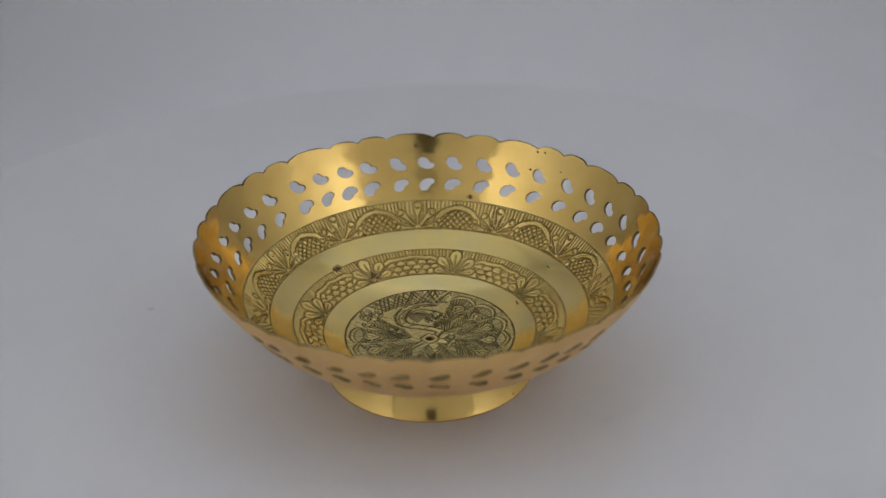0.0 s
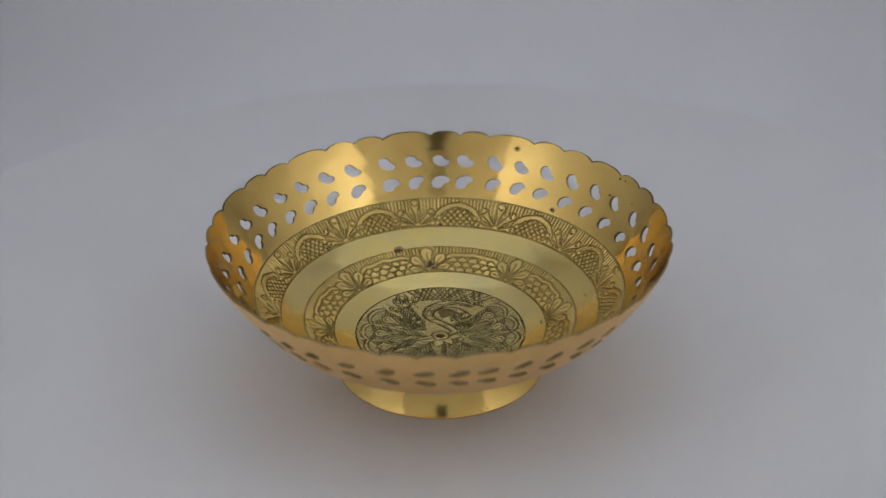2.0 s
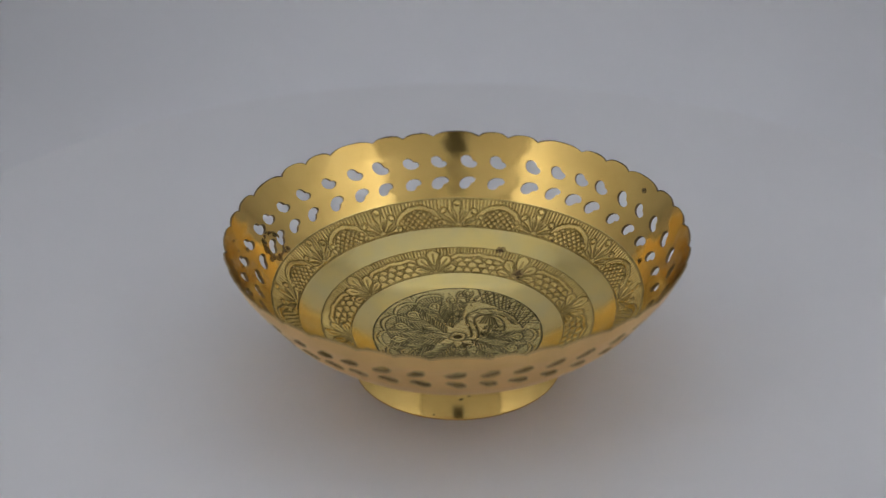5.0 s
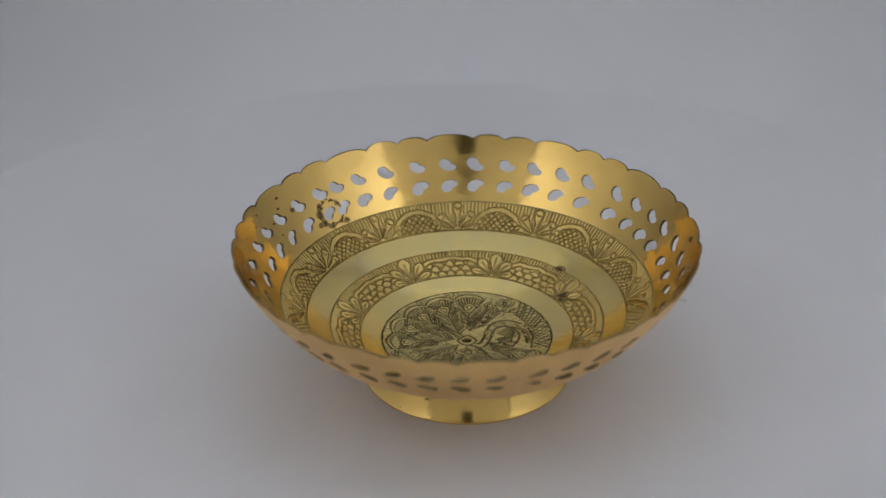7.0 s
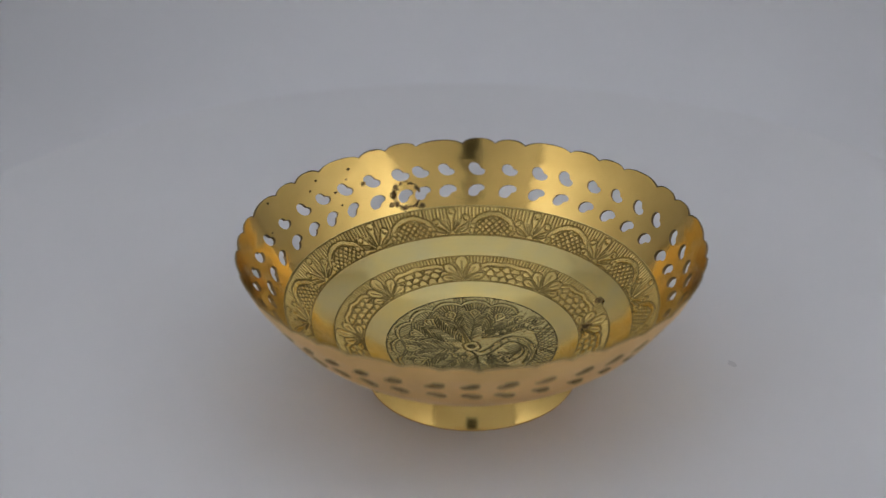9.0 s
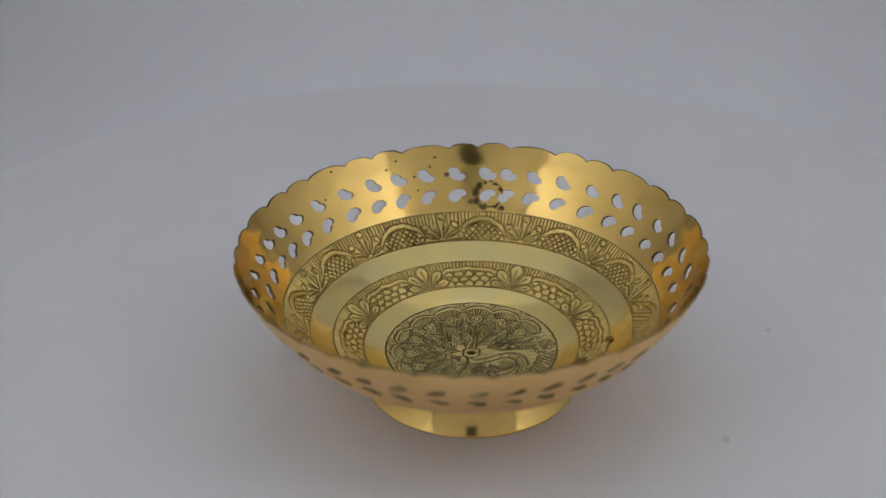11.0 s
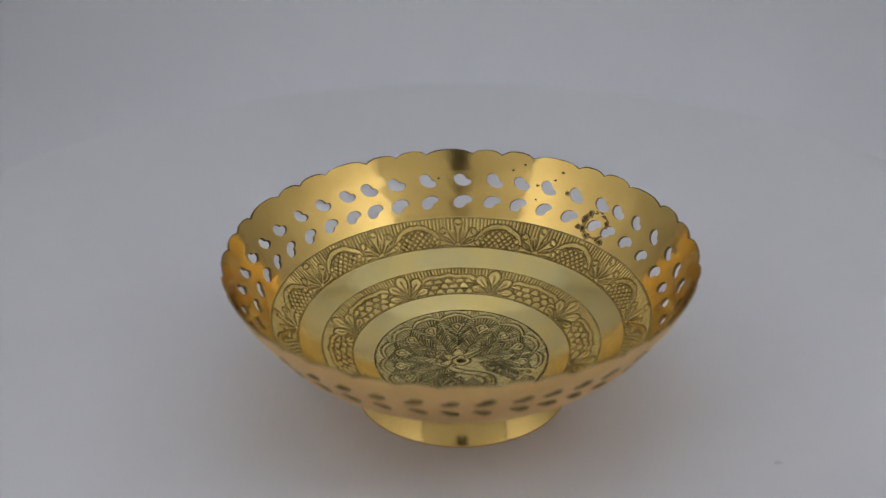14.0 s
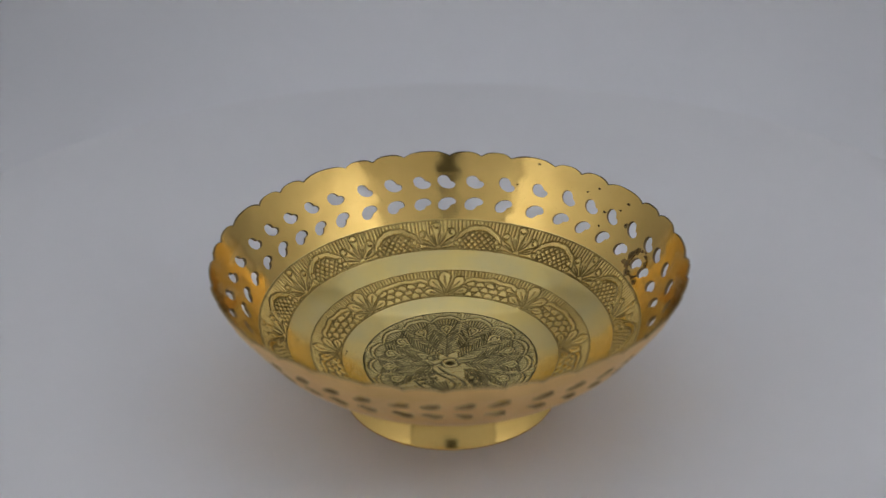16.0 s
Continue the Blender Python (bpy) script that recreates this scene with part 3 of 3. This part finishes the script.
def fan_and_scales(p, cx, width, high, rn):
    """Inner band: a five-petalled palmette, then a cusped ribbon over fish scales."""
    ax = cx + width / 2
    p.fill([(cx - width / 2, 0.4), (ax, 0.4), (ax, high - 0.4), (cx - width / 2, high - 0.4)], 0.20)
    ticks(p, cx - width / 2, ax, high - 0.5, high - 4.2, 1.45, rn, 0.22)
    span = width / 2 - 6.0
    for side in (1, -1):
        mx = cx + side * width / 2

        def cusp(drop, q):
            u = q / 20
            y = high - 2.9 - drop - 3.2 * u ** 2.4 - 0.8 * abs(math.sin(u * math.pi * 1.5 + 0.3))
            return (mx - side * u * (span + 1.0 - drop * 0.4), y)

        p.fill([(mx, 0.4)] + [cusp(0, q) for q in range(21)] + [(mx - side * (span + 1.0), 0.4)], 0.0)
        # scales, rows from the top down so that each overlaps the one above
        for row in (2, 1, 0):
            y = 0.4 + row * 2.9
            for k in range(0, 5):
                off = (k + (0.5 if row % 2 else 0.0)) * 4.9
                if off > span - row * 2.0 - 0.4:
                    continue
                x = mx - side * off
                scale = arc(x + jig(rn, 0.35), y + jig(rn, 0.3), 2.45 + jig(rn, 0.25), 3.2 + jig(rn, 0.4), -4, 184, 12)
                p.shape(scale, 0.46, 0.95)
        p.fill([cusp(0, q) for q in range(21)] + [cusp(2.3, q) for q in range(20, -1, -1)], 0.0)
        p.line([cusp(0, q) for q in range(21)], 0.46, 0.95)
        p.line([cusp(2.3, q) for q in range(21)], 0.46, 0.95)
    for ang in (34, 70, 110, 146):
        a = radians(ang + jig(rn, 3))
        p.line([(cx + 2.0 * math.cos(a), 0.6 + 2.0 * math.sin(a)), (cx + 8.6 * math.cos(a), 0.6 + 8.6 * math.sin(a))], 0.42, 0.95)
    for ang, ln, wd in ((15, 10.2, 4.2), (165, 10.2, 4.2), (50, 11.6, 5.2), (130, 11.6, 5.2), (90, 12.9, 6.0)):
        a = ang + jig(rn, 3)
        ca, sa = math.cos(radians(a)), math.sin(radians(a))
        x, y = cx + 1.0 * ca, 0.8 + 1.0 * sa
        p.shape(teardrop(x, y, a, ln + jig(rn, 0.6), wd), 0.48, 1.0)
        p.line([(x + ln * 0.30 * ca, y + ln * 0.30 * sa), (x + ln * 0.74 * ca, y + ln * 0.74 * sa)], 0.46, 0.75)
    p.shape(arc(cx, 0.7, 1.2, 1.4, 0, 180, 8), 0.38)


def medallion():
    """Centre plate: a peacock with head at the middle, its neck curling back, in a wheel of barbed feathers."""
    step = 0.21
    reach = 38.6
    n = int(2 * reach / step)
    xs = np.linspace(-reach, reach, n)
    p = Plate(xs, xs)
    rn = random.Random(21)

    def at(r, deg):
        return (r * math.cos(radians(deg)), r * math.sin(radians(deg)))

    def flow(pts, per=5):
        """Smooth open line through polar points."""
        q = [Vector(at(*c)) for c in pts]
        q = [2 * q[0] - q[1]] + q + [2 * q[-1] - q[-2]]
        out = []
        for p0, p1, p2, p3 in zip(q, q[1:], q[2:], q[3:]):
            for k in range(per):
                t = k / per
                out.append(tuple(0.5 * ((2 * p1) + (p2 - p0) * t + (2 * p0 - 5 * p1 + 4 * p2 - p3) * t * t + (3 * p1 - p0 - 3 * p2 + p3) * t ** 3)))
        return out + [tuple(q[-2])]

    def feather(a, wide, bend, start, scallop):
        """One tail feather: a shaft that bends in from the middle, slanting barbs on both sides, an eye in a fringe."""
        def way(r):
            return a + bend * max(0.0, (17 - r) / 12) ** 1.3

        p.line([at(start - 1 + (22 - start) * q / 7, way(start - 1 + (22 - start) * q / 7)) for q in range(8)], 0.44, 0.95)
        r = start
        while r < 21.0:
            for sgn in (-1, 1):
                half = (wide * 0.97 if r > 12.0 else wide * 1.75) + jig(rn, 0.8)
                lean = 0.29 * r * half / 12.0 + 0.5
                tip = at(r + lean, way(r + lean) + sgn * half)
                p.line([at(r, way(r)), at(r + lean * 0.42, way(r) + sgn * half * 0.5), tip], 0.47, rn.uniform(0.85, 1.0))
            r += 1.42
        # barbs beside the eye, then the fringe above it
        while r < 30.0:
            for sgn in (-1, 1):
                p.line([at(r, a + sgn * 3.0), at(min(r + 2.6, scallop + 0.6), a + sgn * wide * 0.96)], 0.45, rn.uniform(0.85, 1.0))
            r += 1.36
        for q in range(-4, 5):
            top = scallop + 2.4 * math.sqrt(1 - (q / 5) ** 2) - 0.4
            p.line([at(29.2 - 0.16 * q * q, a + q * wide * 0.15), at(top, a + q * wide * 0.2)], 0.43, rn.uniform(0.85, 1.0))
        bx, by = at(20.6, a)
        p.shape(teardrop(bx, by, a, 9.2, 6.2), 0.46)
        bx, by = at(23.8, a)
        p.shape(teardrop(bx, by, a, 4.6, 2.7), 0.36, 0.9, 0.1)

    # edge: line and scalloped border, one lobe to a feather
    TAIL = [179, 204, 228, 252, 277, 303, 328, 353, 16, 39, 61]
    p.line([at(37.8, k * 3) for k in range(121)], 0.5)
    for k, a in enumerate(TAIL):
        b1 = a + ((TAIL[k + 1] - a) % 360) / 2 if k + 1 < len(TAIL) else a + 11
        b0 = a - ((a - TAIL[k - 1]) % 360) / 2 if k else a - 12
        feather(a + jig(rn, 1.0), (b1 - b0) / 2 - 0.3, 9 + jig(rn, 3), 6.0 if k % 2 else 12.6, 31.4)
        for grow, wide, deep in ((1.0, 0.46, 1.0), (0.945, 0.38, 0.8)):
            p.line([at(grow * (33.0 + 2.9 * math.sin(math.pi * q / 10) ** 0.7), b0 + (b1 - b0) * q / 10) for q in range(11)], wide, deep)
        # short hatching between scallop and edge, in the notches
        for q in range(5):
            d = b1 - 4 + q * 2
            p.line([at(34.6 + 0.25 * (q - 2) ** 2, d), at(37.2, d + jig(rn, 1))], 0.30, 0.7)
    # small loops and a crossed panel beyond the neck
    for c, rr in ((152, 33.0), (143, 30.6), (160, 29.5), (147, 34.6)):
        x, y = at(rr, c)
        for size in (2.5, 1.3):
            p.line(arc(x, y, size, size, c, c + 310, 14), 0.42)
    p.line([at(29.6, 74 + q * 5) for q in range(13)], 0.46)
    for k in range(15):
        p.line([at(30.0, 76 + k * 4.0), at(37.2, 84 + k * 4.0 + jig(rn, 1.5))], 0.48)
        p.line([at(30.0, 84 + k * 4.0), at(37.2, 76 + k * 4.0 + jig(rn, 1.5))], 0.48)
    # tool marks
    for _ in range(150):
        r, d = 6 + 30 * math.sqrt(rn.random()), rn.uniform(0, 360)
        t = radians(d) + rn.choice((-0.6, 0.6)) + rn.uniform(-0.2, 0.2)
        x, y = at(r, d)
        p.line([(x, y), (x + 1.5 * math.cos(t), y + 1.5 * math.sin(t))], 0.30, rn.uniform(0.4, 0.9))
    # wing feathers between tail and neck, and those held inside the curl
    for a, r0, r1 in ((150, 12, 28), (160, 9, 27), (168, 8, 22)):
        shaft = [at(r0 + (r1 - r0) * q / 6, a + 4 - q * 0.8) for q in range(7)]
        p.line(shaft, 0.44)
        for (x0, y0), (x1, y1) in zip(shaft, shaft[1:]):
            for sgn in (-1, 1):
                w = math.atan2(y1 - y0, x1 - x0) + sgn * 0.75
                for f in (0.2, 0.7):
                    x, y = x0 + (x1 - x0) * f, y0 + (y1 - y0) * f
                    p.line([(x, y), (x + 2.6 * math.cos(w), y + 2.6 * math.sin(w))], 0.45, 1.0)
    for base, tips in (((9.0, 76), ((16.5, 62), (19.5, 70), (18.0, 80))), ((13.0, 92), ((20.5, 74), (22.8, 84), (19.0, 96)))):
        for tip in tips:
            (x0, y0), (x1, y1) = at(*base), at(*tip)
            p.line([(x0, y0), (x1, y1)], 0.42)
            for q in range(1, 6):
                x, y = x0 + (x1 - x0) * q / 6, y0 + (y1 - y0) * q / 6
                w = math.atan2(y1 - y0, x1 - x0)
                for sgn in (-1, 1):
                    p.line([(x, y), (x + 1.5 * math.cos(w + sgn * 0.8), y + 1.5 * math.sin(w + sgn * 0.8))], 0.42, 1.0)
    # neck: from the head at the middle out and curling back
    ridge = [(2.8, 50), (6.2, 64), (8.3, 112), (13.6, 137), (17.0, 141), (21.2, 137), (25.6, 126), (28.4, 111), (29.6, 97), (29.4, 84)]
    low = [(4.2, 26), (8.6, 49), (10.1, 87), (12.7, 117), (17.0, 127), (20.6, 122), (24.0, 113), (26.4, 100), (26.8, 84)]
    p.fill(flow(ridge) + flow(low)[::-1], 0.0)
    p.line(flow(ridge), 0.70)
    p.line(flow(low), 0.70)
    p.line(flow([(r * 0.93, d - 2) for r, d in ridge[2:]]), 0.36, 0.8)
    p.line(flow([(r * 1.05, d + 2) for r, d in low[2:]]), 0.34, 0.7)
    # fine strokes across the neck
    for k in range(2, 9):
        (r0, d0), (r1, d1) = ridge[k], low[min(k, len(low) - 1)]
        for f in (0.0, 0.5):
            x0, y0 = at(r0 * 0.9 + r1 * 0.1 + f, d0 - 4 - 4 * f)
            x1, y1 = at(r0 * 0.45 + r1 * 0.55 + f, (d0 + d1) / 2 - 6 - 4 * f)
            p.line([(x0, y0), (x1, y1)], 0.32, 0.7)
    # fan of plumes in the curl
    p.fill([at(15.0, 112), at(19.0, 120), at(22.6, 112), at(22.8, 96), at(18.0, 96)], 0.35)
    for k in range(7):
        x, y = at(22.2, 119 - k * 2.2)
        p.line([(x, y), at(14.5 + k * 0.9, 112 - k * 4.2)], 0.44)
    p.line(flow([(21.5, 121), (23.6, 108), (23.4, 92), (21.0, 74)]), 0.55)
    # crest loops behind the head
    for d, rr in ((157, 13.8), (156, 17.6), (345, 9.6), (325, 9.2), (5, 8.6)):
        x, y = at(rr, d)
        p.shape(teardrop(x - 1.6 * math.cos(radians(d)), y - 1.6 * math.sin(radians(d)), d, 4.2, 2.8), 0.42)
        p.line([(x, y), (x + 1.5 * math.cos(radians(d)), y + 1.5 * math.sin(radians(d)))], 0.34, 0.8)
    # head and beak
    p.shape(arc(0, 0, 3.9, 3.9, 0, 360, 24), 0.50)
    p.fill(arc(0, 0, 2.1, 2.1, 0, 360, 20), 1.0)
    p.shape([at(3.6, 205), at(17.2, 224), at(3.6, 250)], 0.50)
    p.line([at(3.8, 228), at(16.6, 225)], 0.46, 1.0)
    gx, gy = np.meshgrid(xs, xs)
    rad = np.hypot(gx, gy)
    keep = rad < 38.3
    index = -np.ones(keep.shape, int)
    index[keep] = np.arange(keep.sum())
    puff = 0.12 * np.sin(gx * 1.3 + np.sin(gy * 0.8)) * np.sin(gy * 1.4 + np.sin(gx * 0.7))
    fade = np.clip((38.3 - rad) / 0.5, 0, 1)
    lift = 0.00006 + fade * (0.00050 + 0.00022 * puff - 0.00058 * np.clip(p.depth, 0, 1.4))
    # the eye is drilled
    lift -= 0.0012 * np.clip((2.1 - rad) / 0.5, 0, 1)
    s = np.interp(rad / 1000, R_TAB, S_TAB)
    verts = surface(np.arctan2(gy, gx)[keep], s[keep], lift[keep])
    quad = np.stack([index[:-1, :-1], index[:-1, 1:], index[1:, 1:], index[1:, :-1]], -1).reshape(-1, 4)
    quad = quad[(quad >= 0).all(1)]
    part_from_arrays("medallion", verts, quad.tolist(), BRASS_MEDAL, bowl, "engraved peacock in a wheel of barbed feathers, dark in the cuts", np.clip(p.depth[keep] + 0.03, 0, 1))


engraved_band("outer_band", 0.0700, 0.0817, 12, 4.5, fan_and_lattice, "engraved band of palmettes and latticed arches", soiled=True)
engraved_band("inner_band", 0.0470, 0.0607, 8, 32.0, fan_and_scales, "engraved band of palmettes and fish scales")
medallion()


# ---------------------------------------------------------------- tarnish spots
def tarnish_spot(deg, r, size, stretch, turn, rn, thin=False):
    """A dark stain that follows the wall, with a thin brown halo under it where it is large."""
    s = s_of(r)
    layers = [(size * 0.72, TARNISH, 0.00056 if r < 0.0817 else 0.00024, 0.45)]
    if thin:
        layers = [(size, FILM, 0.00050 if r < 0.0817 else 0.00018, 0.25)]
    elif size > 0.00075:
        layers.append((size * 1.2, HALO, 0.00053 if r < 0.0817 else 0.00021, 0.30))
    for grow, mat, lift, rough in layers:
        ring = blob_outline(rn, grow, stretch, radians(turn), rough, 13)
        th = np.array([radians(deg) - p.x / r for p in ring] + [radians(deg)])
        ss = np.array([s + p.y for p in ring] + [s])
        pts = surface(th, ss, lift)
        m = len(ring)
        part_from_arrays("tarnish_spot", pts, [(m, (k + 1) % m, k) for k in range(m)], mat, bowl)


spot_rnd = random.Random(4)
SPOTS = [(76.2, 0.0831, 0.0010, 1.1, 0), (135.2, 0.0602, 0.0016, 1.4, 10), (121.1, 0.0508, 0.0025, 1.1, 40), (119.6, 0.0490, 0.0010, 1.5, 70), (115.7, 0.0706, 0.0007, 1.3, 0)]
SPOTS += [
         (240.8, 0.0925, 0.0009, 1.2, 0), (243.8, 0.0972, 0.0006, 2.2, 15), (245.4, 0.0950, 0.0006, 1.6, 20), (250.3, 0.0927, 0.0007, 1.4, 0), (250.0, 0.0888, 0.0006, 1.0, 0), (255.0, 0.0975, 0.0005, 1.6, 20),
         (274.6, 0.0990, 0.0006, 1.2, 0), (279.8, 0.0931, 0.0006, 1.3, 0), (258.3, 0.0958, 0.0004, 2.0, 40),
         (58.0, 0.0985, 0.0006, 1.2, 0), (55.8, 0.0987, 0.0005, 1.2, 30), (58.8, 0.0938, 0.0006, 1.0, 0), (49.2, 0.0954, 0.0004, 1.0, 0), (93.2, 0.0973, 0.0009, 1.4, 10),
         (33.7, 0.0659, 0.0006, 1.2, 20), (28.4, 0.0453, 0.0006, 1.8, 10)]
# a broken brown ring left round one of the lower holes
for turn in (60, 72, 108, 140, 156, 168, 180, 206, 246, 300, 312):
    way = radians(turn)
    far = spot_rnd.uniform(0.86, 1.12)
    size = 0.0003 + 0.0008 * spot_rnd.random() ** 1.6
    SPOTS.append((227.8 - 4.3 * far * math.cos(way), 0.0866 + 0.0037 * far * math.sin(way), size, spot_rnd.uniform(1.2, 2.6), turn + 90 + spot_rnd.uniform(-35, 35)))
SPOTS += [(232.2, 0.0872, 0.0017, 1.2, 70), (231.0, 0.0892, 0.0011, 1.6, 110), (224.3, 0.0882, 0.0009, 1.9, 120), (223.6, 0.0829, 0.0010, 1.5, 30)]
SPOTS += [(231.9, 0.0847, 0.0013, 1.3, 100), (229.0, 0.0836, 0.0007, 1.6, 20)]
for spot in SPOTS:
    tarnish_spot(*spot, spot_rnd)
tarnish_spot(233.4, 0.0846, 0.0012, 1.3, 30, spot_rnd, True)
for turn in range(64, 320, 23):
    way = radians(turn)
    far = spot_rnd.uniform(0.94, 1.06)
    tarnish_spot(227.8 - 4.3 * far * math.cos(way), 0.0866 + 0.0037 * far * math.sin(way), spot_rnd.uniform(0.0004, 0.00065), 2.8, turn + 90, spot_rnd, True)


def foot_mark(deg, z, size, stretch, turn, rn):
    """A scratch of tarnish on the foot's flare."""
    rows = sorted((zz, rr) for rr, zz in foot[:13])
    ring = blob_outline(rn, size, stretch, radians(turn), 0.4)
    pts = []
    for p in ring + [Vector((0, 0))]:
        zz = z + p.y * 0.85
        rr = float(np.interp(zz, [q[0] for q in rows], [q[1] for q in rows])) + 0.00012
        a = radians(deg) + p.x / rr
        pts.append((rr * math.cos(a), rr * math.sin(a), zz))
    m = len(ring)
    part_from_arrays("tarnish_spot", pts, [(m, k, (k + 1) % m) for k in range(m)], TARNISH, bowl)


for mark in ((-22.8, 0.0078, 0.00035, 3.0, 20), (-18.5, 0.0088, 0.00025, 2.4, 10), (-38.0, 0.0018, 0.00028, 1.6, 0), (176.0, 0.0095, 0.00026, 1.4, 0)):
    foot_mark(*mark, spot_rnd)


# ---------------------------------------------------------------- motions
def motions():
    rows, spins = [], []
    for k in range(33):
        t = k * 0.5
        a = PHASE - SPIN * t
        turn = -math.degrees(SPIN * t)
        rows.append((t, pose(AXIS[0] + OFFSET * math.cos(a), OFFSET * math.sin(a), 0.0, 0, 0, turn)))
        spins.append((t, pose(AXIS[0], AXIS[1], 0.0, 0, 0, turn)))
    walk(bowl, rows)
    walk(turntable, spins)


motions()
